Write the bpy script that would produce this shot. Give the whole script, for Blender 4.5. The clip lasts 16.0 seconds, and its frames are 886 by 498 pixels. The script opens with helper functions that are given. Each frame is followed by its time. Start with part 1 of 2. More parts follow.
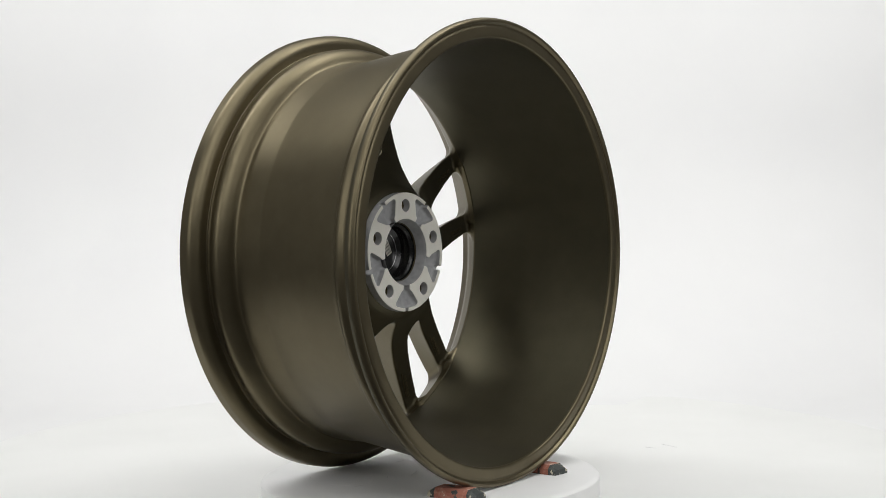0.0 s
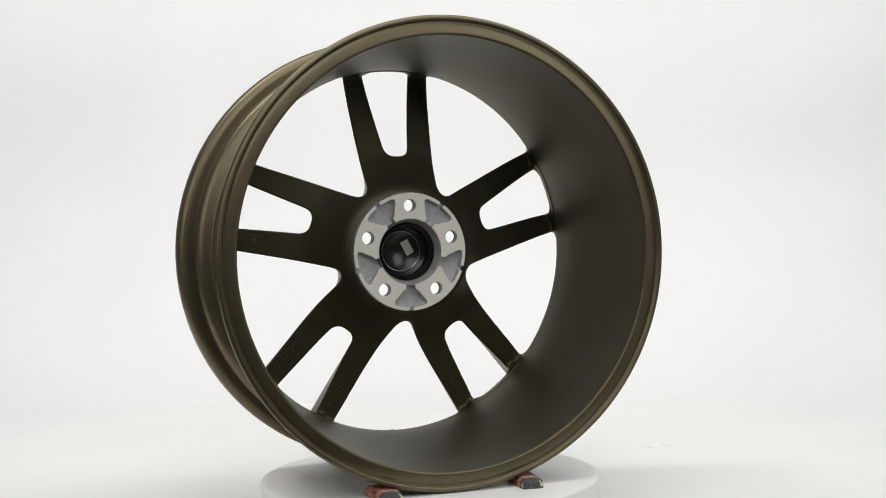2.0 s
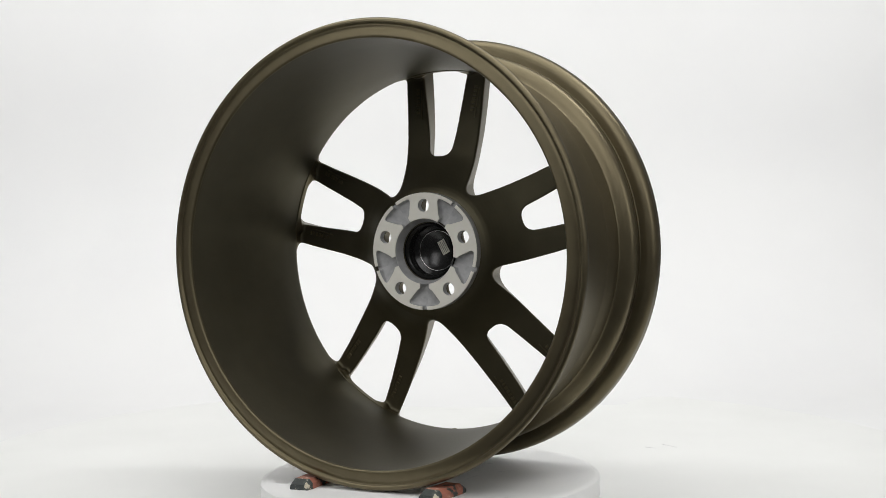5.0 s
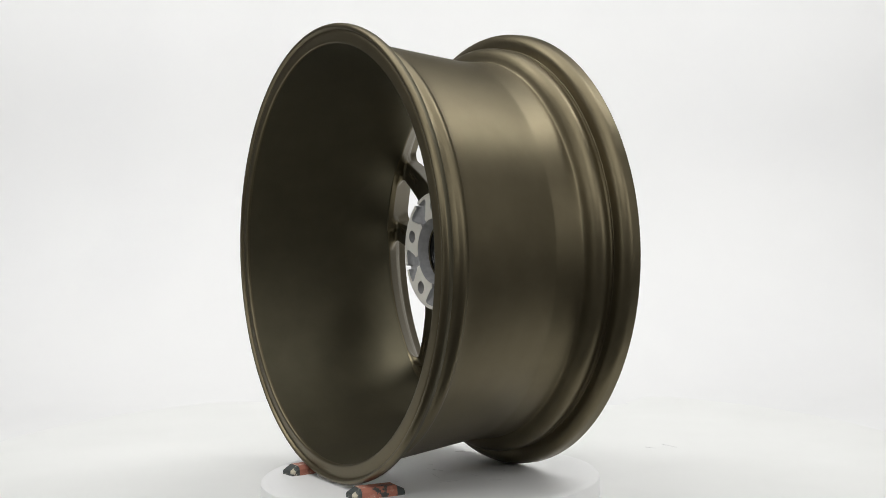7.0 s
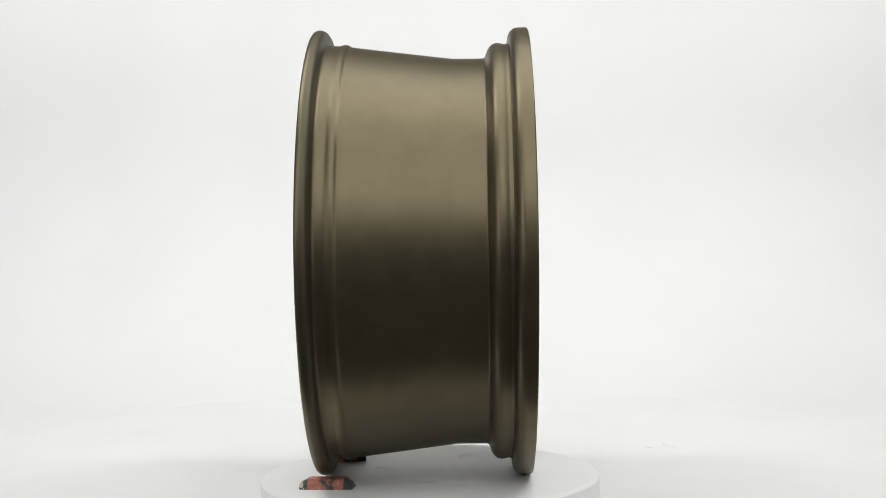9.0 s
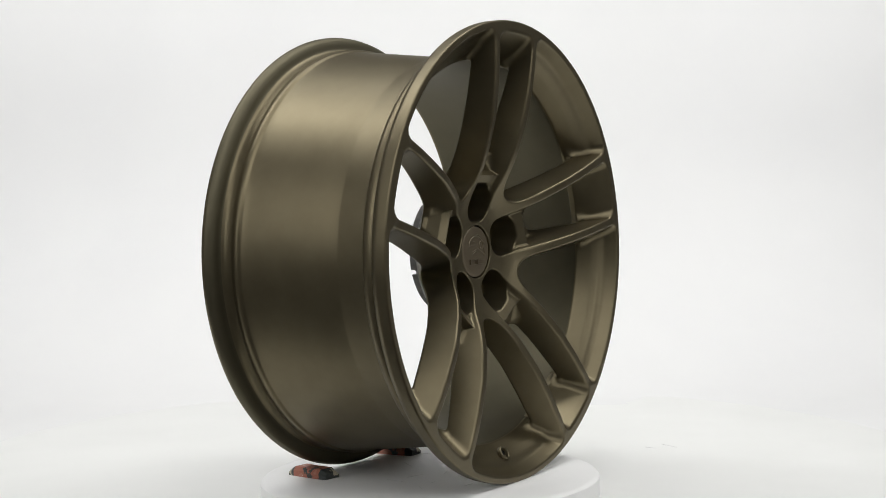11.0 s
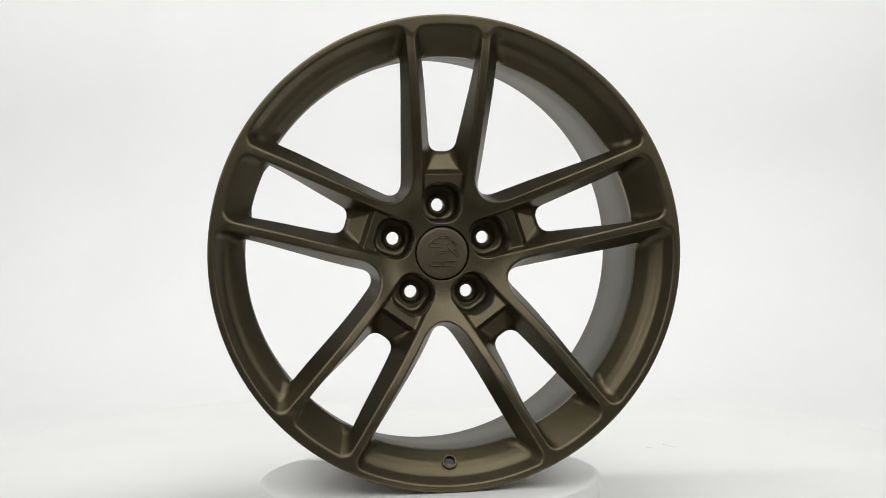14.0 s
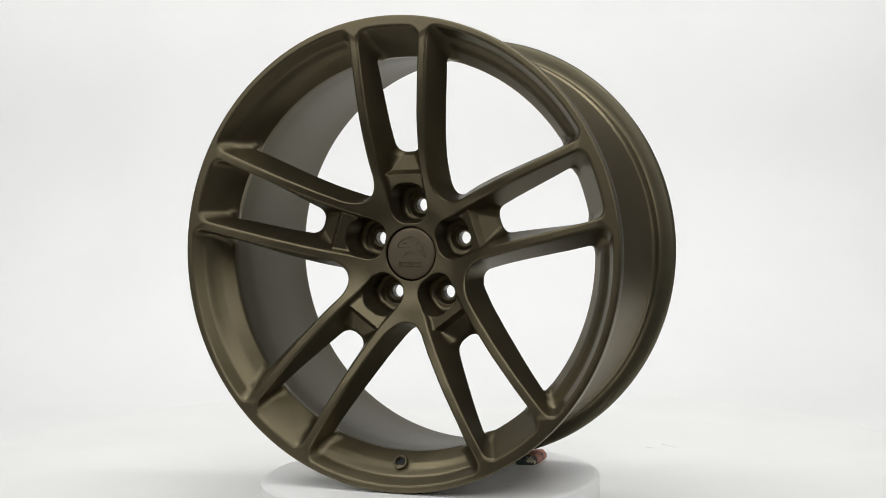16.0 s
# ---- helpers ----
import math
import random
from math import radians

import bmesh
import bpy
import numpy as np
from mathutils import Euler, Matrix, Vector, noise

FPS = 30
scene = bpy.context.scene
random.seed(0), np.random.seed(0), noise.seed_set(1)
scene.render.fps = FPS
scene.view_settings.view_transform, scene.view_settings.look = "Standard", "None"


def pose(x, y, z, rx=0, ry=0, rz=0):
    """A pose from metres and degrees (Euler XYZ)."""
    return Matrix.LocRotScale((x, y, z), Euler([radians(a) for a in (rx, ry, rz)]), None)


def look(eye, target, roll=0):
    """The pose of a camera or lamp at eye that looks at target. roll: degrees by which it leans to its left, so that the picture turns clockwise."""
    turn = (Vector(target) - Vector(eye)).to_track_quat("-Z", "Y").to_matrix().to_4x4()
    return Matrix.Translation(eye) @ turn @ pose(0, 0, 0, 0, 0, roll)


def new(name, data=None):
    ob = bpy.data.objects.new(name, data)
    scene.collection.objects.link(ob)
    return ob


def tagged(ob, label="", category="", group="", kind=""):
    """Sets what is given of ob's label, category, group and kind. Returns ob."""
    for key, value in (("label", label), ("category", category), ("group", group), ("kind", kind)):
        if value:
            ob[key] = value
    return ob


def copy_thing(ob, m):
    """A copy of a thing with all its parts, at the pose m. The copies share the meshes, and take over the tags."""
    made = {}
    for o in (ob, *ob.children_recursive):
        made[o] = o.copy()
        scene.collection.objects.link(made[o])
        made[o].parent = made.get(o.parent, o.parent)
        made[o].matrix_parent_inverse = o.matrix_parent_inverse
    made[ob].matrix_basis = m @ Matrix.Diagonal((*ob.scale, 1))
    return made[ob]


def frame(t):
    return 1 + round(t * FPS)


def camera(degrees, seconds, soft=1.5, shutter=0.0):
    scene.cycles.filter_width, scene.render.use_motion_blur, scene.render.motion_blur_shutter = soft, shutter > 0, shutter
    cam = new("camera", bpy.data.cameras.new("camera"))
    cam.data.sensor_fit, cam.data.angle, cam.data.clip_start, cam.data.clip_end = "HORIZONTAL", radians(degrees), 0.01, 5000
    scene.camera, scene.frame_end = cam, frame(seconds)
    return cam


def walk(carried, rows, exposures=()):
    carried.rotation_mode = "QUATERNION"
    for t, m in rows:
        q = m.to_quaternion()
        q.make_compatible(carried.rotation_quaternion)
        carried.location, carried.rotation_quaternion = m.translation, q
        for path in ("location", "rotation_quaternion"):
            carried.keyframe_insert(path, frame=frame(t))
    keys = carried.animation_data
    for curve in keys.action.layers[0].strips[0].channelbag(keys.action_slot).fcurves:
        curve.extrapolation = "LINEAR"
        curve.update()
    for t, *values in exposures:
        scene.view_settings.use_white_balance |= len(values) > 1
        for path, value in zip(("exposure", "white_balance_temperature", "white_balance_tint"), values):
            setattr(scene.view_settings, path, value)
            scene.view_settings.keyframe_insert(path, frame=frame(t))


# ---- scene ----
cam = camera(36.75, 16.0, soft=0.9)
EYE = Vector((0.0, -1.6396, 0.3174))
AIM = EYE + Vector((math.sin(0.0137), math.cos(0.0137), -math.tan(0.0251)))
ROLL = -0.7
walk(cam, [(0.0, look(EYE, AIM, ROLL)), (16.0, look(EYE, AIM, ROLL))])

# ---- world, lamps, exposure ----
world = bpy.data.worlds.new("studio_air")
scene.world = world
world.use_nodes = True
world.node_tree.nodes["Background"].inputs[0].default_value = (1.0, 0.99, 0.97, 1)
world.node_tree.nodes["Background"].inputs[1].default_value = 0.05
scene.view_settings.exposure = -0.03


def softbox(name, eye, target, sx, sy, watts, colour=(1.0, 0.998, 0.99)):
    data = bpy.data.lights.new(name, "AREA")
    data.shape, data.size, data.size_y, data.energy, data.color = "RECTANGLE", sx, sy, watts, colour
    ob = new(name, data)
    ob.matrix_world = look(eye, target)
    return ob


softbox("overhead_softbox", (0.0, 0.12, 1.70), (0.0, 0.12, 0.0), 1.8, 1.15, 16)
softbox("front_softbox", (0.0, -1.90, 1.55), (0.0, 0.0, 0.3), 1.8, 1.1, 13.5)
softbox("overhead_softbox", (0.0, -0.90, 1.80), (0.0, -0.05, 0.2), 1.8, 0.6, 6)
softbox("front_softbox", (-1.80, -1.55, 1.15), (0.0, 0.0, 0.25), 0.9, 1.3, 9)
softbox("front_softbox", (1.80, -1.55, 1.15), (0.0, 0.0, 0.25), 0.9, 1.3, 9)
# unseen fill lamps, added to lift the paper to an even white
softbox("backdrop_fill", (-1.25, 0.20, 1.9), (-1.05, 1.4, 0.85), 0.9, 0.5, 15)
softbox("backdrop_fill", (1.25, 0.20, 1.9), (1.05, 1.4, 0.85), 0.9, 0.5, 16.5)


# ---- materials ----
def material(name):
    m = bpy.data.materials.new(name)
    m.use_nodes = True
    nt = m.node_tree
    return m, nt, nt.nodes["Principled BSDF"]


def noise_ramp(nt, scale, stops, detail=4.0, rough=0.55):
    """A colour ramp over object-space noise."""
    tc = nt.nodes.new("ShaderNodeTexCoord")
    tex = nt.nodes.new("ShaderNodeTexNoise")
    tex.inputs["Scale"].default_value, tex.inputs["Detail"].default_value = scale, detail
    tex.inputs["Roughness"].default_value = rough
    ramp = nt.nodes.new("ShaderNodeValToRGB")
    el = ramp.color_ramp.elements
    while len(el) < len(stops):
        el.new(0.5)
    for e, (p, c) in zip(el, stops):
        e.position, e.color = p, (*c, 1)
    nt.links.new(tc.outputs["Object"], tex.inputs["Vector"])
    nt.links.new(tex.outputs["Fac"], ramp.inputs["Fac"])
    return tex, ramp


def bumped(nt, bsdf, scale, strength, distance, detail=2.0):
    tc = nt.nodes.new("ShaderNodeTexCoord")
    tex = nt.nodes.new("ShaderNodeTexNoise")
    tex.inputs["Scale"].default_value, tex.inputs["Detail"].default_value = scale, detail
    b = nt.nodes.new("ShaderNodeBump")
    b.inputs["Strength"].default_value, b.inputs["Distance"].default_value = strength, distance
    nt.links.new(tc.outputs["Object"], tex.inputs["Vector"])
    nt.links.new(tex.outputs["Fac"], b.inputs["Height"])
    nt.links.new(b.outputs["Normal"], bsdf.inputs["Normal"])


def paint(name, low, high, metallic, rough_lo, rough_hi, scale=60, bump=0.05, grain=1400):
    m, nt, b = material(name)
    tex, ramp = noise_ramp(nt, scale, [(0.3, low), (0.7, high)])
    nt.links.new(ramp.outputs["Color"], b.inputs["Base Color"])
    mr = nt.nodes.new("ShaderNodeMapRange")
    mr.inputs["To Min"].default_value, mr.inputs["To Max"].default_value = rough_lo, rough_hi
    nt.links.new(tex.outputs["Fac"], mr.inputs["Value"])
    nt.links.new(mr.outputs["Result"], b.inputs["Roughness"])
    b.inputs["Metallic"].default_value = metallic
    bumped(nt, b, grain, bump, 0.0004)
    return m


BRONZE = paint("satin_bronze", (0.146, 0.123, 0.075), (0.163, 0.138, 0.085), 0.90, 0.37, 0.42, 40, 0.10, 2200)
CAP_BRONZE = paint("matt_bronze_plastic", (0.15, 0.120, 0.078), (0.165, 0.133, 0.087), 0.6, 0.42, 0.48, 60, 0.05, 2500)
INNER = paint("darker_inner_bronze", (0.105, 0.094, 0.061), (0.120, 0.107, 0.070), 0.88, 0.48, 0.54, 30, 0.10, 2200)
MACHINED = paint("machined_aluminium", (0.92, 0.895, 0.80), (0.95, 0.925, 0.84), 0.0, 0.28, 0.40, 90, 0.06, 900)
# duller cast finish, taken darker to put the pockets' shade into the colour
CAST = paint("darkened_cast_aluminium", (0.40, 0.40, 0.405), (0.55, 0.55, 0.55), 0.1, 0.45, 0.6, 120, 0.35, 700)
BLACK = paint("black_plastic", (0.010, 0.010, 0.010), (0.016, 0.016, 0.015), 0.0, 0.16, 0.28, 80, 0.03)
STEEL = paint("bright_steel_wire", (0.55, 0.55, 0.55), (0.7, 0.7, 0.7), 1.0, 0.2, 0.3)
STICKER = paint("paper_sticker", (0.52, 0.50, 0.42), (0.62, 0.60, 0.52), 0.0, 0.5, 0.6)
INK = paint("grey_ink", (0.15, 0.15, 0.13), (0.2, 0.2, 0.18), 0.0, 0.5, 0.6)
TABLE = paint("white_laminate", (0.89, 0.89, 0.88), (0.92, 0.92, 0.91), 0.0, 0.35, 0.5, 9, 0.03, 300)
BOARD = paint("white_painted_board", (0.81, 0.815, 0.795), (0.845, 0.85, 0.83), 0.0, 0.5, 0.65, 5, 0.03, 200)
PAPER = paint("white_backdrop_paper", (0.785, 0.785, 0.785), (0.81, 0.81, 0.806), 0.0, 0.75, 0.9, 3.5, 0.02, 90)
WALL = paint("grey_studio_wall", (0.30, 0.30, 0.30), (0.34, 0.34, 0.335), 0.0, 0.8, 0.9, 3)
DARK_WALL = paint("dark_studio_wall", (0.045, 0.045, 0.045), (0.06, 0.06, 0.058), 0.0, 0.8, 0.9, 3)
FRONT_WALL = paint("mid_grey_studio_wall", (0.20, 0.20, 0.20), (0.23, 0.23, 0.228), 0.0, 0.8, 0.9, 3)
SCUFF = paint("grey_scuff", (0.68, 0.68, 0.67), (0.76, 0.76, 0.75), 0.0, 0.5, 0.7, 200)


def chock_paint():
    """Worn red paint over dark rubber with chips down to a pale core."""
    m, nt, b = material("worn_red_paint")
    tex, ramp = noise_ramp(nt, 55, [(0.0, (0.06, 0.065, 0.06)), (0.40, (0.09, 0.085, 0.075)), (0.43, (0.40, 0.15, 0.10)),
                                    (0.56, (0.46, 0.21, 0.15)), (0.63, (0.62, 0.52, 0.40))], 6, 0.65)
    ramp.color_ramp.interpolation = "CONSTANT"
    nt.links.new(ramp.outputs["Color"], b.inputs["Base Color"])
    b.inputs["Roughness"].default_value = 0.65
    bumped(nt, b, 160, 0.6, 0.001, 6)
    return m


def rubber_ends():
    m, nt, b = material("chipped_grey_ends")
    tex, ramp = noise_ramp(nt, 90, [(0.0, (0.05, 0.058, 0.055)), (0.52, (0.08, 0.088, 0.08)), (0.60, (0.60, 0.55, 0.42))], 6, 0.6)
    ramp.color_ramp.interpolation = "CONSTANT"
    nt.links.new(ramp.outputs["Color"], b.inputs["Base Color"])
    b.inputs["Roughness"].default_value = 0.6
    bumped(nt, b, 200, 0.4, 0.001, 5)
    return m


CHOCK_RED, CHOCK_END = chock_paint(), rubber_ends()


# ---- mesh helpers ----
def mesh_of(name, verts, faces, mats, smooth=True, index=None):
    me = bpy.data.meshes.new(name)
    me.from_pydata([tuple(v) for v in verts], [], [tuple(f) for f in faces])
    for m in mats:
        me.materials.append(m)
    if smooth:
        me.polygons.foreach_set("use_smooth", np.ones(len(me.polygons), bool))
    if index is not None:
        me.polygons.foreach_set("material_index", np.asarray(index, np.int32))
    me.update()
    return me


def child(name, me, parent, label="", m=None):
    ob = new(name, me)
    ob.parent = parent
    if m is not None:
        ob.matrix_basis = m
    return tagged(ob, label) if label else ob


def part(name, bm, mat, parent, label="", m=None, smooth=True):
    me = bpy.data.meshes.new(name)
    bmesh.ops.recalc_face_normals(bm, faces=bm.faces)
    bm.to_mesh(me)
    bm.free()
    me.materials.append(mat)
    if smooth:
        me.polygons.foreach_set("use_smooth", np.ones(len(me.polygons), bool))
    return child(name, me, parent, label, m)


def smooth_profile(points, steps=4):
    """Corner-cut polyline, twice, so that a turned section has rounded edges."""
    for _ in range(2):
        out = [points[0]]
        for a, b in zip(points, points[1:]):
            out += [(a[0] * 0.75 + b[0] * 0.25, a[1] * 0.75 + b[1] * 0.25), (a[0] * 0.25 + b[0] * 0.75, a[1] * 0.25 + b[1] * 0.75)]
        points = out + [points[-1]]
    return points


def turned(profile, segments, closed=False):
    """A surface of revolution about the wheel's axis (y); profile holds (radius, y)."""
    n, verts, faces = len(profile), [], []
    for s in range(segments):
        a = 2 * math.pi * s / segments
        verts += [(r * math.sin(a), y, r * math.cos(a)) for r, y in profile]
    for s in range(segments):
        t = (s + 1) % segments
        for i in range(n if closed else n - 1):
            j = (i + 1) % n
            faces.append((s * n + i, s * n + j, t * n + j, t * n + i))
    return verts, faces


def box(bm, x0, x1, y0, y1, z0, z1, bevel=0.0):
    made = bmesh.ops.create_cube(bm, size=1)["verts"]
    for v in made:
        v.co = Vector(((x0 + x1) / 2 + v.co.x * (x1 - x0), (y0 + y1) / 2 + v.co.y * (y1 - y0), (z0 + z1) / 2 + v.co.z * (z1 - z0)))
    if bevel:
        edges = list({e for v in made for e in v.link_edges})
        bmesh.ops.bevel(bm, geom=edges, offset=bevel, segments=2, affect="EDGES", profile=0.5)
    return made


# ---- implicit solids, meshed sector by sector ----
def smin(a, b, k):
    """Union with a round fillet of about k."""
    return np.maximum(np.minimum(a, b), k) - np.hypot(np.maximum(k - a, 0), np.maximum(k - b, 0))


def smax(a, b, k):
    return -smin(-a, -b, k)


SECTOR = radians(72)


def folded(x, z):
    """Radius, and (across, along) in the half sector round the spoke pair's middle; then the same seen from the next pair."""
    r = np.hypot(x, z)
    a = np.abs(np.arctan2(x, z))
    a = np.minimum(a, SECTOR - a)
    return r, r * np.sin(a), r * np.cos(a), r * np.sin(SECTOR - a), r * np.cos(SECTOR - a)


def sector_mesh(field, r0, r1, y0, y1, nphi, nr, ny):
    """Surface nets of field(x, y, z) = 0 over one sector; the rows on the sector's sides lie exactly on them."""
    h = SECTOR / nphi
    phi = -SECTOR / 2 - h / 2 + h * np.arange(nphi + 2)
    rr, yy = np.linspace(r0, r1, nr), np.linspace(y0, y1, ny)
    P, R, Y = np.meshgrid(phi, rr, yy, indexing="ij")
    F = field(R * np.sin(P), Y, R * np.cos(P))
    shape = np.array(F.shape) - 1
    total, count = np.zeros((*shape, 3)), np.zeros(shape)
    quads = []
    ident = -np.ones(shape, np.int64)
    S = F < 0
    crossings = []
    for ax in range(3):
        lo, hi = [slice(None)] * 3, [slice(None)] * 3
        lo[ax], hi[ax] = slice(0, -1), slice(1, None)
        cross = S[tuple(lo)] != S[tuple(hi)]
        ijk = np.argwhere(cross)
        fa, fb = F[tuple(lo)][cross], F[tuple(hi)][cross]
        pos = ijk.astype(float)
        pos[:, ax] += fa / (fa - fb)
        b, c = [q for q in range(3) if q != ax]
        for db in (0, -1):
            for dc in (0, -1):
                cell = ijk.copy()
                cell[:, b] += db
                cell[:, c] += dc
                ok = ((cell >= 0) & (cell < shape)).all(1)
                np.add.at(total, tuple(cell[ok].T), pos[ok])
                np.add.at(count, tuple(cell[ok].T), 1)
        crossings.append((ax, b, c, ijk, fa < 0))
    used = np.argwhere(count > 0)
    ident[tuple(used.T)] = np.arange(len(used))
    idx = total[tuple(used.T)] / count[tuple(used.T)][:, None]
    for ax, b, c, ijk, inside in crossings:
        ok = (ijk[:, b] > 0) & (ijk[:, c] > 0) & (ijk[:, b] < shape[b]) & (ijk[:, c] < shape[c])
        e, flip = ijk[ok], inside[ok]
        ring = []
        for db, dc in ((-1, -1), (0, -1), (0, 0), (-1, 0)):
            cell = e.copy()
            cell[:, b] += db
            cell[:, c] += dc
            ring.append(ident[tuple(cell.T)])
        q = np.stack(ring, 1)
        if ax == 1:
            flip = ~flip
        q[~flip] = q[~flip][:, ::-1]
        quads.append(q)
    quads = np.concatenate(quads)[:, ::-1]
    ph = phi[0] + idx[:, 0] * h
    low, high = used[:, 0] == 0, used[:, 0] == shape[0] - 1
    ph[low], ph[high] = -SECTOR / 2, SECTOR / 2
    rad, y = r0 + idx[:, 1] * (rr[1] - rr[0]), y0 + idx[:, 2] * (yy[1] - yy[0])
    p = np.stack([rad * np.sin(ph), y, rad * np.cos(ph)], 1)

    def gradient(p, e=2e-4):
        g = np.zeros_like(p)
        for k in range(3):
            d = np.zeros(3)
            d[k] = e
            g[:, k] = (field(*(p + d).T) - field(*(p - d).T)) / (2 * e)
        return g

    for _ in range(3):
        g = gradient(p)
        f = field(*p.T)
        step = f / np.maximum((g * g).sum(1), 0.3)
        p = p - np.clip(step, -8e-4, 8e-4)[:, None] * g
        for side, ang in ((low, -SECTOR / 2), (high, SECTOR / 2)):
            rs = np.hypot(p[side, 0], p[side, 2])
            p[side, 0], p[side, 2] = rs * math.sin(ang), rs * math.cos(ang)
    n = gradient(p, 5e-4)
    for side, ang in ((low, -SECTOR / 2), (high, SECTOR / 2)):
        across = np.array((math.cos(ang), 0, -math.sin(ang)))
        n[side] -= (n[side] @ across)[:, None] * across
    n /= np.maximum(np.linalg.norm(n, axis=1), 1e-9)[:, None]
    return p, quads, n


FACE_R = (0.030, 0.050, 0.065, 0.078, 0.0955, 0.120, 0.160, 0.200, 0.235, 0.272)
FACE_Y = (-0.0670, -0.0690, -0.0735, -0.0810, -0.0925, -0.1040, -0.1166, -0.1230, -0.1262, -0.1272)
BACK_R = (0.030, 0.076, 0.085, 0.095, 0.120, 0.150, 0.190, 0.230, 0.270)
BACK_Y = (-0.0290, -0.0290, -0.0370, -0.0480, -0.0655, -0.0770, -0.0870, -0.0945, -0.1000)


def curve_of(r, rs, ys):
    """A smooth curve through knots, by averaging the straight one over a short stretch."""
    return sum(np.interp(r + d, rs, ys) for d in (-0.008, -0.004, 0.0, 0.004, 0.008)) / 5


def spoke_field(x, y, z):
    r, u, v, u2, v2 = folded(x, z)
    yf, yb = curve_of(r, FACE_R, FACE_Y), curve_of(r, BACK_R, BACK_Y)
    t = np.clip((y - yf) / (yb - yf), -0.2, 1.2)
    # the spokes lean round the axis towards the rim, more at the back than at the face
    lean = np.clip((r - 0.095) / 0.125, 0, 1)
    lean = lean * lean * (3 - 2 * lean) * (0.0010 + 0.0042 * np.clip(t, 0, 1)) / 0.215
    r, u, v, u2, v2 = folded(x * np.cos(lean) - z * np.sin(lean), z * np.cos(lean) + x * np.sin(lean))

    def outer(u, v):
        return 0.985 * (u - ((1 - t) * (0.0285 + 0.081 * v) + t * (0.0410 + 0.075 * v)))

    k = 0.045 + (0.019 - 0.045) * np.clip(t, 0, 1)
    spokes = smin(outer(u, v), outer(u2, v2), k)
    wall = 0.97 * ((1 - t) * (0.0185 + 0.081 * v) + t * (0.165 * v - 0.0063) - u)
    floor_y = np.interp(v, (0.048, 0.060, 0.080, 0.0925, 0.0985, 0.116, 0.124, 0.200), (-0.1150, -0.0700, -0.0757, -0.0842, -0.0765, -0.0702, -0.0640, -0.0176))
    spokes = smax(spokes, smin(wall, 0.86 * (floor_y - y), np.interp(v, (0.098, 0.118), (0.0025, 0.011))), 0.0018)
    body = smax(smax(spokes, 0.95 * (yf - y), 0.0022), 0.93 * (y - yb), 0.003)
    # the rim's front ring with the stepped wall of the windows
    middle = u - (0.0235 + 0.081 * v)
    wide = sum(np.interp(y + d, (-0.1280, -0.1262, -0.1122, -0.1098, -0.1066, -0.0995, -0.083, -0.070), (0.2650, 0.2638, 0.2562, 0.2538, 0.2488, 0.2420, 0.2305, 0.2305))
               for d in (-0.0016, -0.0008, 0.0, 0.0008, 0.0016)) / 5
    slim = np.interp(y, (-0.1280, -0.1258, -0.086, -0.070), (0.2612, 0.2584, 0.2292, 0.2290))
    body = smin(body, 0.9 * (slim + (wide - slim) * np.clip(0.5 + middle / 0.006, 0, 1) - r), np.interp(y, (-0.124, -0.100, -0.088), (0.0120, 0.0085, 0.0150)))
    flange = smax(r - 0.2723, y + 0.1042, 0.012)
    rise = np.interp(y, (-0.104, -0.092, -0.086, -0.082, -0.0785, -0.0765), (0.2525, 0.2526, 0.2512, 0.2470, 0.2385, 0.2330))
    seat = smax(r - rise, np.where(r < 0.226, -0.1, y + 0.0775), 0.001)
    body = smax(smax(body, np.minimum(flange, seat), 0.0015), -0.1272 - y, 0.0018)
    # bolt pockets, seats and holes
    qx, qv = np.abs(u) - 0.0050, np.abs(v - 0.0592) - 0.0045
    pocket = np.hypot(np.maximum(qx, 0), np.maximum(qv, 0)) + np.minimum(np.maximum(qx, qv), 0) - 0.0186 + 0.06 * (y + 0.0700)
    body = smax(body, -smax(pocket, y + 0.0370, 0.006), 0.0015)
    d = np.hypot(u, v - 0.0575)
    seat_cone = np.maximum(np.maximum(0.8 * (d - 0.0150 + 0.9 * (y + 0.0370)), y + 0.0320), -0.0380 - y)
    body = np.maximum(body, -seat_cone)
    body = np.maximum(body, 0.0076 - d)
    # centre bore
    bore = np.minimum(r - 0.0322, np.maximum(r - 0.0360, -0.0395 - y))
    flare = np.maximum(0.8 * (r - 0.0360 - np.maximum(y + 0.0340, 0)), -0.0395 - y)
    return smax(body, -np.minimum(bore, flare), 0.0008)


def pad_field(x, y, z):
    r, u, v, u2, v2 = folded(x, z)
    a = np.arctan2(u, v) - SECTOR / 2
    pu, pv = np.abs(r * np.sin(a)), r * np.cos(a)
    body = smax(smax(r - 0.0734, 0.0408 - r, 0.0005), smax(y + 0.0195, -0.0315 - y, 0.0006), 0.0008)
    pocket = smax(smax(0.76 * (pu - (0.0085 + 0.85 * (pv - 0.0470))), 0.0465 - pv, 0.003), r - 0.0688, 0.005)
    neck = smax(pu - 0.0060, pv - 0.0500, 0.001)
    notch = smax(pu - 0.0029, 0.0660 - pv, 0.0005)
    floor_y = -0.0290 + 7.0 * pu * pu + 9.0 * (pv - 0.0560) ** 2
    cut = smax(smin(smin(pocket, neck, 0.002), notch, 0.0005), floor_y - y, 0.0025)
    body = smax(body, -cut, 0.0008)
    return np.maximum(body, 0.0079 - np.hypot(u, v - 0.0575))


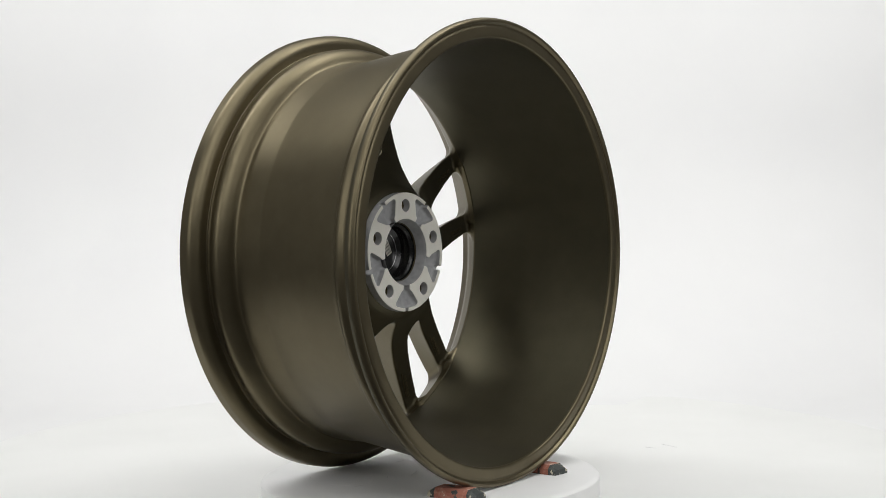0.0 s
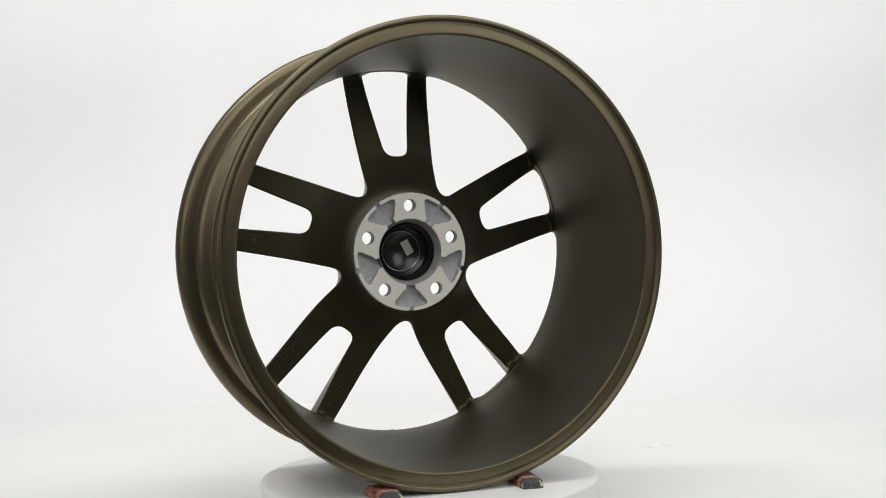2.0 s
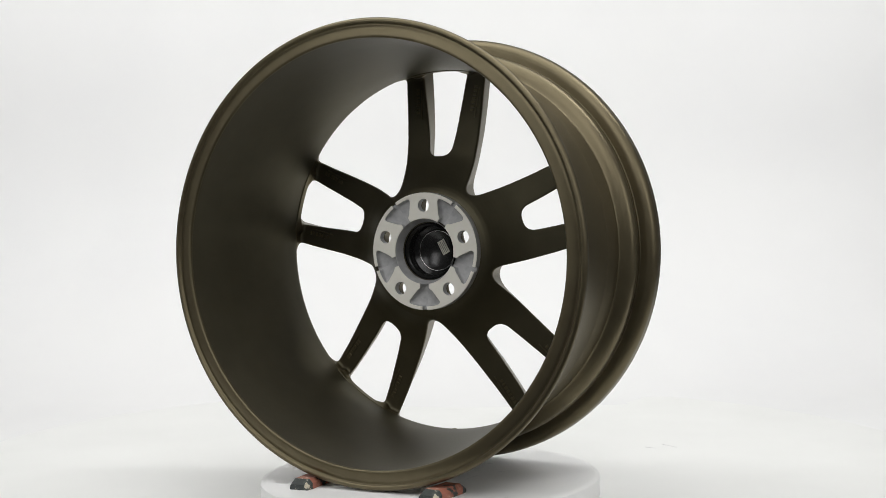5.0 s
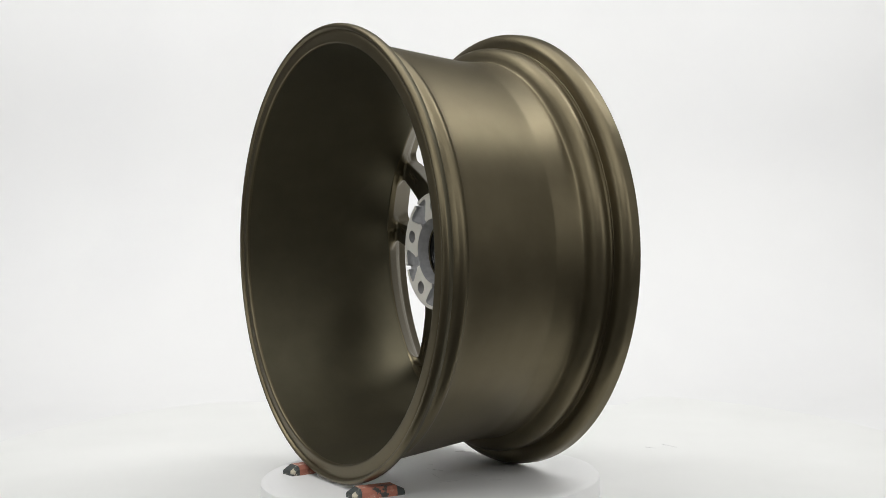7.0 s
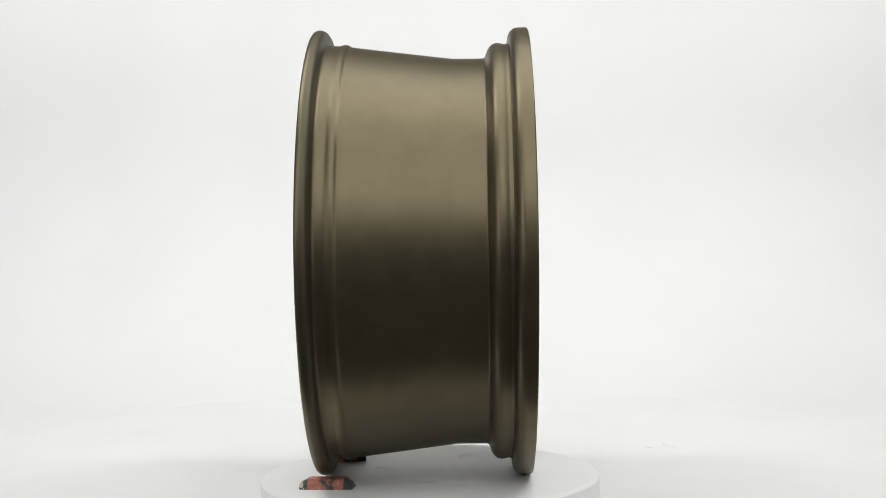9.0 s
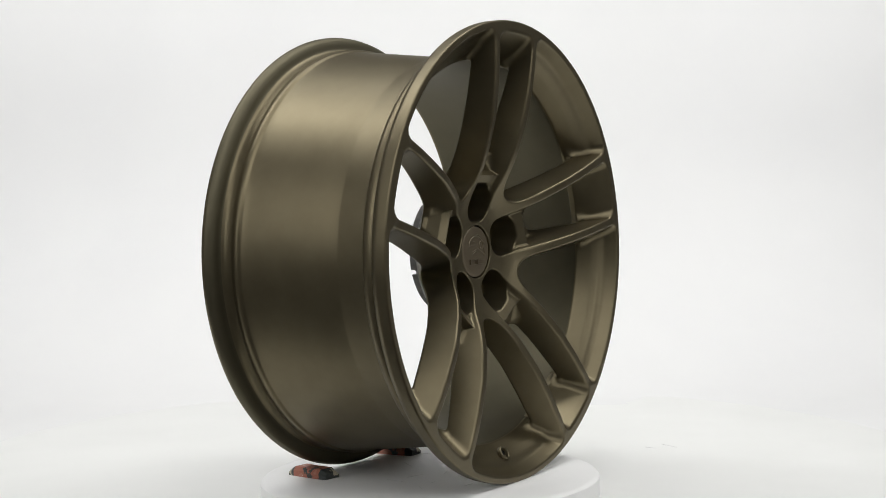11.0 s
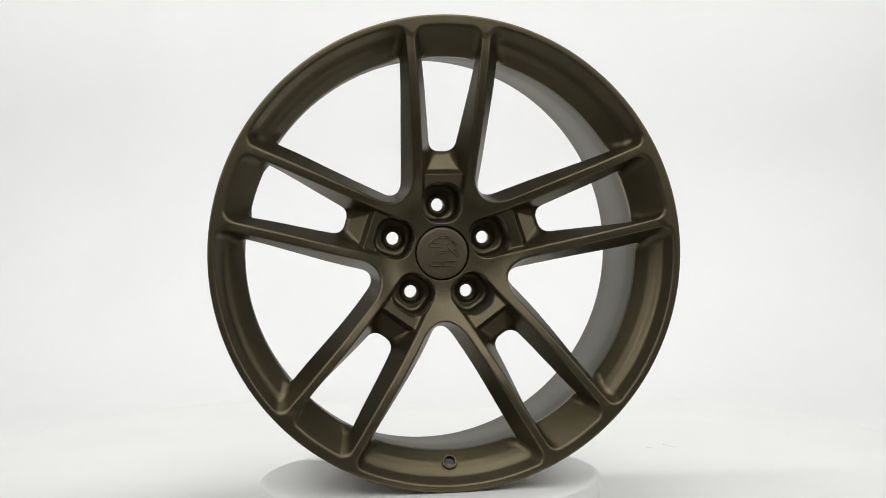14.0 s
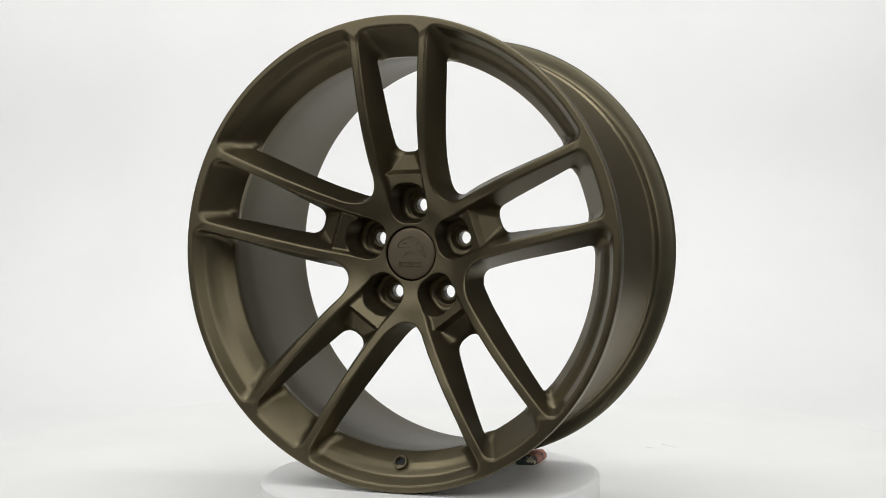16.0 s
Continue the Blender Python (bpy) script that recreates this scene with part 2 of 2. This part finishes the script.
def sector_data(name, field, mats, *grid, choose=None):
    p, q, n = sector_mesh(field, *grid)
    index = None if choose is None else choose(p, q, n)
    me = mesh_of(name, p, q, mats, True, index)
    me.normals_split_custom_set_from_vertices([tuple(v) for v in n])
    return me


# ---- the studio ----
FLOOR_Z = -0.0395
TABLE_Z = -0.034


def sheet(name, profile, x0, x1, mat, label, thick=0.004):
    """A sheet swept along x; profile holds (y, z)."""
    verts, faces, n = [], [], len(profile)
    cols = 40
    for c in range(cols + 1):
        x = x0 + (x1 - x0) * c / cols
        for i, (y, z) in enumerate(profile):
            w = 0.010 * noise.noise((x * 1.3, y * 1.7, z * 1.3)) + 0.005 * noise.noise((x * 4.1 + 7, y * 3.7, z * 3.1))
            far = min(max((y - 0.45) / 0.4, 0), 1)
            verts.append((x, y - w * 2.0 * far * min(z + 0.1, 1), z + w * far))
    for c in range(cols):
        for i in range(n - 1):
            a = c * n + i
            faces.append((a, a + n, a + n + 1, a + 1))
    ob = new(name, mesh_of(name, verts, faces, [mat]))
    return tagged(ob, label, kind="structure")


def studio():
    prof = [(-0.215 + 0.0425 * i, FLOOR_Z) for i in range(25)]
    prof += [(0.85 + 0.55 * math.sin(a), FLOOR_Z + 0.55 * (1 - math.cos(a))) for a in np.linspace(0.0, math.pi / 2, 22)]
    prof += [(1.40, FLOOR_Z + 0.55 + 0.1 * i) for i in range(1, 6)]
    sheet("backdrop", prof, -1.15, 1.15, PAPER, "seamless white paper backdrop swept up from the table")
    # unseen shell, added to close the room; its tones shape the wheel's reflections
    for name, x0, x1, y0, y1, z0, z1, m, words in (
            ("wall_left", -2.55, -2.45, -3.2, 1.6, -0.2, 2.5, WALL, "unseen grey side wall added to set the reflections"),
            ("wall_right", 2.45, 2.55, -3.2, 1.6, -0.2, 2.5, WALL, "unseen grey side wall added to set the reflections"),
            ("wall_back", -2.45, 2.45, 1.5, 1.6, -0.2, 2.5, DARK_WALL, "unseen dark wall added behind the backdrop to darken reflections"),
            ("wall_front", -2.45, 2.45, -3.2, -3.1, -0.2, 2.5, FRONT_WALL, "unseen grey wall added facing the table for frontal fill"),
            ("ceiling", -2.55, 2.55, -3.2, 1.6, 2.5, 2.6, DARK_WALL, "unseen dark ceiling added to close the room"),
            ("floor", -2.45, 2.45, -3.1, 1.5, -0.2, -0.1, DARK_WALL, "unseen dark floor added below the backdrop paper")):
        bm = bmesh.new()
        box(bm, x0, x1, y0, y1, z0, z1)
        tagged(part(name, bm, m, None, words, smooth=False), words, kind="structure")


studio()

# ---- the round table ----
def display_table():
    top = new("display_table")
    top.location = (0.02, 0.33, TABLE_Z)
    tagged(top, "white table board with a rounded back and faint scratches", "table")
    prof = [(0.0005, 0.0), (0.715, 0.0), (0.719, -0.0010), (0.720, -0.0025), (0.720, -0.0050), (0.0005, -0.0050)]
    n, seg, verts, faces = len(prof), 200, [], []
    for k in range(seg):
        a = 2 * math.pi * k / seg
        verts += [(r * math.cos(a), max(r * math.sin(a), -0.56), z) for r, z in prof]
    for k in range(seg):
        m = (k + 1) % seg
        faces += [(k * n + i, m * n + i, m * n + i + 1, k * n + i + 1) for i in range(n - 1)]
    me = mesh_of("board", verts, faces, [BOARD])
    me.set_sharp_from_angle(angle=radians(35))
    child("board", me, top)
    for x, y, ln, wd, a in ((0.345, 0.030, 0.035, 0.0016, -58), (0.315, 0.015, 0.018, 0.0022, -40)):
        bm = bmesh.new()
        box(bm, -ln / 2, ln / 2, -wd / 2, wd / 2, 0.0, 0.0002)
        part("scratch", bm, SCUFF, top, "", pose(x, y, 0.0001, 0, 0, a), False)


display_table()

# ---- the turntable ----
DISC = (0.0034, 0.0)


def turntable():
    table = new("turntable")
    tagged(table, "round white display turntable with a scuffed laminate top", "turntable")
    prof = [(0.0005, 0.0), (0.2, 0.0), (0.2052, -0.0008), (0.2075, -0.003), (0.208, -0.006), (0.208, -0.024), (0.2065, -0.028), (0.0005, -0.028)]
    verts, faces = [], []
    n, seg = len(prof), 160
    for s in range(seg):
        a = 2 * math.pi * s / seg
        verts += [(r * math.cos(a), r * math.sin(a), z) for r, z in prof]
    for s in range(seg):
        t = (s + 1) % seg
        faces += [(s * n + i, t * n + i, t * n + i + 1, s * n + i + 1) for i in range(n - 1)]
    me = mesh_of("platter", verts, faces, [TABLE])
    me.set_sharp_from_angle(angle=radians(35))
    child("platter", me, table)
    bm = bmesh.new()
    bmesh.ops.create_cone(bm, cap_ends=True, segments=64, radius1=0.12, radius2=0.12, depth=0.007)
    part("base", bm, BLACK, table, "low dark base", pose(0, 0, -0.0310), smooth=False)
    rnd = random.Random(5)
    for _ in range(14):
        bm = bmesh.new()
        ln, a = rnd.uniform(0.008, 0.035), rnd.uniform(0, 3.14)
        box(bm, -ln / 2, ln / 2, -0.0003, 0.0003, 0.0, 0.0002)
        rr, b = rnd.uniform(0.02, 0.15), rnd.uniform(0, 6.28)
        part("scuff", bm, SCUFF, table, "", pose(rr * math.cos(b), rr * math.sin(b), 0.0001, 0, 0, math.degrees(a)), False)
    return table


# ---- the wheel ----
HUB = pose(0.0116, 0.0, 0.2730)


def wheel():
    top = new("alloy_wheel")
    tagged(top, "satin bronze alloy car wheel with five twin spokes on a turntable", "car wheel")
    # rim barrel: outside from front to back, back flange, inside to the front
    outer = [(0.2529, -0.1036), (0.2531, -0.1030), (0.2531, -0.1015), (0.2526, -0.0990), (0.2536, -0.0955), (0.2542, -0.0915), (0.2536, -0.0870), (0.2508, -0.0825),
             (0.2450, -0.0790), (0.2385, -0.0768), (0.2362, -0.0755), (0.2357, -0.0735), (0.2357, -0.0390), (0.2359, -0.0360), (0.2510, 0.0835), (0.2518, 0.0862),
             (0.2540, 0.0885), (0.2545, 0.0925), (0.2536, 0.0960), (0.2526, 0.0990), (0.2532, 0.1085), (0.2560, 0.1120), (0.2640, 0.1130), (0.2700, 0.1155), (0.2720, 0.1200),
             (0.2722, 0.1240), (0.2706, 0.1272), (0.2680, 0.1282), (0.2662, 0.1276), (0.2648, 0.1246), (0.2632, 0.1246), (0.2610, 0.1258), (0.2530, 0.1266), (0.2505, 0.1266), (0.2490, 0.1258),
             (0.2484, 0.1235), (0.2470, 0.1000), (0.2445, 0.0700), (0.2303, -0.0380), (0.2301, -0.0700), (0.2303, -0.0835), (0.2340, -0.0845)]
    section = smooth_profile(outer)
    v, f = turned(section, 288)
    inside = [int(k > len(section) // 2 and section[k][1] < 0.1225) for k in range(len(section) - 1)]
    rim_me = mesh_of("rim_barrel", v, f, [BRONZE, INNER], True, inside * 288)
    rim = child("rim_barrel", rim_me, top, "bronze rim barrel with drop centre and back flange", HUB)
    # spoke faces turned to the back take the inner wall's darker bronze
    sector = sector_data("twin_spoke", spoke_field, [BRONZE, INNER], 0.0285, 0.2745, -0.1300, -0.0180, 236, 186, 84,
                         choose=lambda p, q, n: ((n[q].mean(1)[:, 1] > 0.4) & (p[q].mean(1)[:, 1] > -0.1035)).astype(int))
    for i in range(5):
        child("twin_spoke", sector, top, "", HUB @ Matrix.Rotation(SECTOR * i, 4, "Y"))
    casting_marks(top)
    pad = sector_data("hub_pad", pad_field, [MACHINED, CAST], 0.0380, 0.0750, -0.0325, -0.0180, 120, 52, 24,
                      choose=lambda p, q, n: (p[q].mean(1)[:, 1] < -0.0204).astype(int))
    pads = new("hub_pad")
    pads.parent, pads.matrix_basis = top, HUB
    tagged(pads, "bare silver machined mounting pad")
    for i in range(5):
        child("pad_segment", pad, pads, "", Matrix.Rotation(SECTOR * i, 4, "Y"))
    v, f = turned(smooth_profile([(0.0412, -0.0203), (0.0402, -0.0215), (0.0376, -0.0300), (0.0366, -0.0330), (0.0364, -0.0395)]), 96)
    child("bore_lip", mesh_of("bore_lip", v, f, [CAST]), pads, "dull grey chamfer of the centre bore")
    centre_cap(top)
    valve(top)
    return top


def casting_marks(top):
    """On the back of each spoke near the rim: a long shallow rib with worn raised lettering beside it, shown as plain bars."""
    data = []
    for boxes in ([(-0.0046, -0.0030, -0.0280, 0.0120)], [(-0.0010, 0.0040, -0.0200 + 0.0052 * k, -0.0200 + 0.0052 * k + (0.0034, 0.0024, 0.0038)[k % 3]) for k in range(7)]):
        bm = bmesh.new()
        for x0, x1, z0, z1 in boxes:
            box(bm, x0, x1, -0.0012, 0.0009, z0, z1, 0.0003)
        bmesh.ops.recalc_face_normals(bm, faces=bm.faces)
        me = bpy.data.meshes.new("casting_mark")
        bm.to_mesh(me)
        bm.free()
        me.materials.append(BRONZE)
        data.append(me)
    for ob in [o for o in top.children if o.name.startswith("twin_spoke")]:
        for side in (-1, 1):
            v, u = 0.196, side * 0.0405
            y = float(curve_of(np.hypot(u, v), BACK_R, BACK_Y))
            at = Matrix.Translation((u, y, v)) @ Matrix.Rotation(side * radians(6.0), 4, "Y") @ Matrix.Rotation(radians(12.2), 4, "X")
            child("casting_rib", data[0], ob, "", at)
            child("casting_letters", data[1], ob, "worn raised casting letters", at)


def centre_cap(top):
    prof = smooth_profile([(0.0002, -0.0738), (0.0285, -0.0732), (0.0305, -0.0722), (0.0310, -0.0705), (0.0310, -0.0640)])
    v, f = turned(prof, 96)
    cap = child("centre_cap", mesh_of("centre_cap", v, f, [CAP_BRONZE]), top, "round bronze centre cap with a raised emblem", HUB @ pose(0, 0.0065, 0))
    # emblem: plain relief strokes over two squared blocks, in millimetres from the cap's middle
    for line in (((-16.5, 7.0), (-15.5, 12.0), (-10.5, 16.5), (-4.0, 19.0), (6.0, 17.5), (14.0, 13.5), (19.0, 9.5)),
                 ((-16.5, 7.0), (-9.0, 8.0), (0.0, 7.2)), ((-12.0, 13.0), (-7.0, 12.2), (-4.0, 13.0)), ((-3.0, 20.2), (3.0, 20.8), (9.5, 18.5)),
                 ((11.0, 13.5), (7.0, 10.5), (7.5, 5.0), (11.5, 2.0), (15.0, 5.0), (15.0, 10.0), (11.0, 13.5)), ((9.5, 2.0), (14.5, -0.8), (19.0, -4.6)),
                 ((15.0, 6.0), (18.0, 1.0), (19.6, -4.6)), ((-8.0, 0.5), (-2.0, 2.8), (6.0, 2.6)), ((-9.0, -2.5), (-2.0, 0.5), (6.0, -0.5))):
        bm = bmesh.new()
        ring = []
        for k, (px, pz) in enumerate(line):
            (ax, az), (bx, bz) = line[max(k - 1, 0)], line[min(k + 1, len(line) - 1)]
            ln = math.hypot(bx - ax, bz - az) or 1.0
            nx, nz = -(bz - az) / ln, (bx - ax) / ln
            half = 0.75 if 0 < k < len(line) - 1 else 0.35
            ring.append([bm.verts.new(((px + nx * s * half) / 1000, y, (pz + nz * s * half) / 1000)) for s, y in ((-1, -0.0725), (-0.5, -0.0748), (0.5, -0.0748), (1, -0.0725))])
        for p, q in zip(ring, ring[1:]):
            for i in range(3):
                bm.faces.new((p[i], p[i + 1], q[i + 1], q[i]))
        part("emblem_stroke", bm, CAP_BRONZE, cap)
    for x0, x1, z0, z1 in ((-0.0145, -0.0005, -0.0100, -0.0092), (-0.0145, -0.0137, -0.0152, -0.0092), (-0.0013, -0.0005, -0.0152, -0.0092), (0.0012, 0.0150, -0.0100, -0.0092),
                           (0.0012, 0.0020, -0.0152, -0.0092), (0.0012, 0.0150, -0.0152, -0.0144), (-0.0145, -0.0005, -0.0152, -0.0144)):
        bm = bmesh.new()
        box(bm, x0, x1, -0.0752, -0.0720, z0, z1, 0.0002)
        part("emblem_bar", bm, CAP_BRONZE, cap)
    v, f = turned([(0.0002, -0.0640), (0.0300, -0.0640), (0.0318, -0.0600), (0.0322, -0.0600), (0.0322, -0.0680)], 96)
    back = child("cap_back", mesh_of("cap_back", v, f, [BLACK]), cap, "glossy black plastic back of the cap")
    v, f = turned([(0.0357, -0.0415), (0.0357, -0.0452), (0.0322, -0.0456), (0.0318, -0.0470), (0.0318, -0.0660)], 96)
    child("bore_sleeve", mesh_of("bore_sleeve", v, f, [BLACK]), cap, "black plastic sleeve in the centre bore")
    v, f = turned([(0.0253 + 0.0006 * math.cos(a), -0.0632 + 0.0006 * math.sin(a)) for a in np.linspace(0, 2 * math.pi, 8, endpoint=False)], 96, True)
    child("spring_ring", mesh_of("spring_ring", v, f, [STEEL]), cap, "bright steel spring ring")
    turn = Matrix.Translation((-0.0085, -0.0636, 0.0045)) @ Matrix.Rotation(radians(-62), 4, "Y")
    bm = bmesh.new()
    box(bm, -0.0092, 0.0092, -0.0002, 0.0003, -0.0052, 0.0052, 0.0)
    part("sticker", bm, STICKER, cap, "small pale printed sticker", turn, False)
    for k in range(4):
        bm = bmesh.new()
        box(bm, -0.0078, 0.0078 - 0.002 * (k % 2), 0.0003, 0.0004, 0.0029 - 0.0023 * k, 0.0038 - 0.0023 * k)
        part("printed_line", bm, INK, cap, "", turn, False)


def valve(top):
    """The valve hole: a countersunk ring set in the ledge at the foot of the wheel, closed by a black disc for its
    shade.
    """
    way = Matrix.Translation((0.0, -0.1030, -0.2412)) @ Matrix.Rotation(radians(-30), 4, "X")
    prof = [(0.0062, 0.004), (0.0062, -0.0014), (0.0068, -0.0022), (0.0080, -0.0022), (0.0088, -0.0014), (0.0088, 0.003)]
    v, f = turned(prof, 40)
    ring = child("valve_hole", mesh_of("valve_hole", v, f, [BRONZE]), top, "countersunk valve hole", HUB @ way)
    # no hole is cut: a black disc stands for the shade inside
    bm = bmesh.new()
    bmesh.ops.create_circle(bm, cap_ends=True, segments=32, radius=0.0063)
    part("hole_shadow_plug", bm, BLACK, ring, "black disc painted for the shade in the valve hole", pose(0, 0.0025, 0, 90, 0, 0))


def chock():
    ob = new("chock")
    tagged(ob, "worn red and black painted block wedged under the wheel", "block")
    bm = bmesh.new()
    L, W, H, c = 0.0315, 0.0135, 0.0115, 0.010
    sec = [(-W, 0), (W, 0), (W, H * 0.62), (W - 0.004, H), (-W + 0.004, H), (-W, H * 0.62)]
    rows = []
    for y, s, zt in ((-L, 0.86, 0.55), (-L + c, 1, 1), (L - c, 1, 1), (L, 0.86, 0.55)):
        rows.append([bm.verts.new((x * s, y, z * zt)) for x, z in sec])
    for a, b in zip(rows[1:2], rows[2:3]):
        for i in range(6):
            bm.faces.new((a[i], a[(i + 1) % 6], b[(i + 1) % 6], b[i]))
    body = part("body", bm, CHOCK_RED, ob, "worn red paint", smooth=False)
    for a, b in ((0, 1), (3, 2)):
        bm = bmesh.new()
        ra, rb = [bm.verts.new(v) for v in [(x * 0.86, (-L if a == 0 else L), z * 0.55) for x, z in sec]], [bm.verts.new((x, (-L + c if a == 0 else L - c), z)) for x, z in sec]
        for i in range(6):
            bm.faces.new((ra[i], ra[(i + 1) % 6], rb[(i + 1) % 6], rb[i]))
        bm.faces.new(ra)
        part("bare_end", bm, CHOCK_END, ob, "chipped dark grey end", smooth=False)
    return ob


TURNTABLE = turntable()
WHEEL = wheel()
CHOCK_POSES = ((0.0955, 0.1150, 0.0, 4.0), (-0.0800, 0.1150, 0.0, -6.0))
CHOCKS = [chock()]
CHOCKS.append(copy_thing(CHOCKS[0], Matrix.Identity(4)))
for ob in CHOCKS:
    tagged(ob, group="blocks under the wheel")


def motions():
    times = [0.5 * i for i in range(33)]

    def spin(t):
        return Matrix.Rotation(radians(-16.014 * (t - 14.4967)), 4, "Z")

    lean = Matrix.Rotation(radians(-0.5), 4, "Y")  # the table stands slightly off level
    walk(WHEEL, [(t, spin(t)) for t in times])
    walk(TURNTABLE, [(t, Matrix.Translation((*DISC, 0)) @ lean @ spin(t)) for t in times])
    for ob, (x, y, z, a) in zip(CHOCKS, CHOCK_POSES):
        walk(ob, [(t, lean @ spin(t) @ pose(x, y, z, 0, 0, a)) for t in times])


motions()
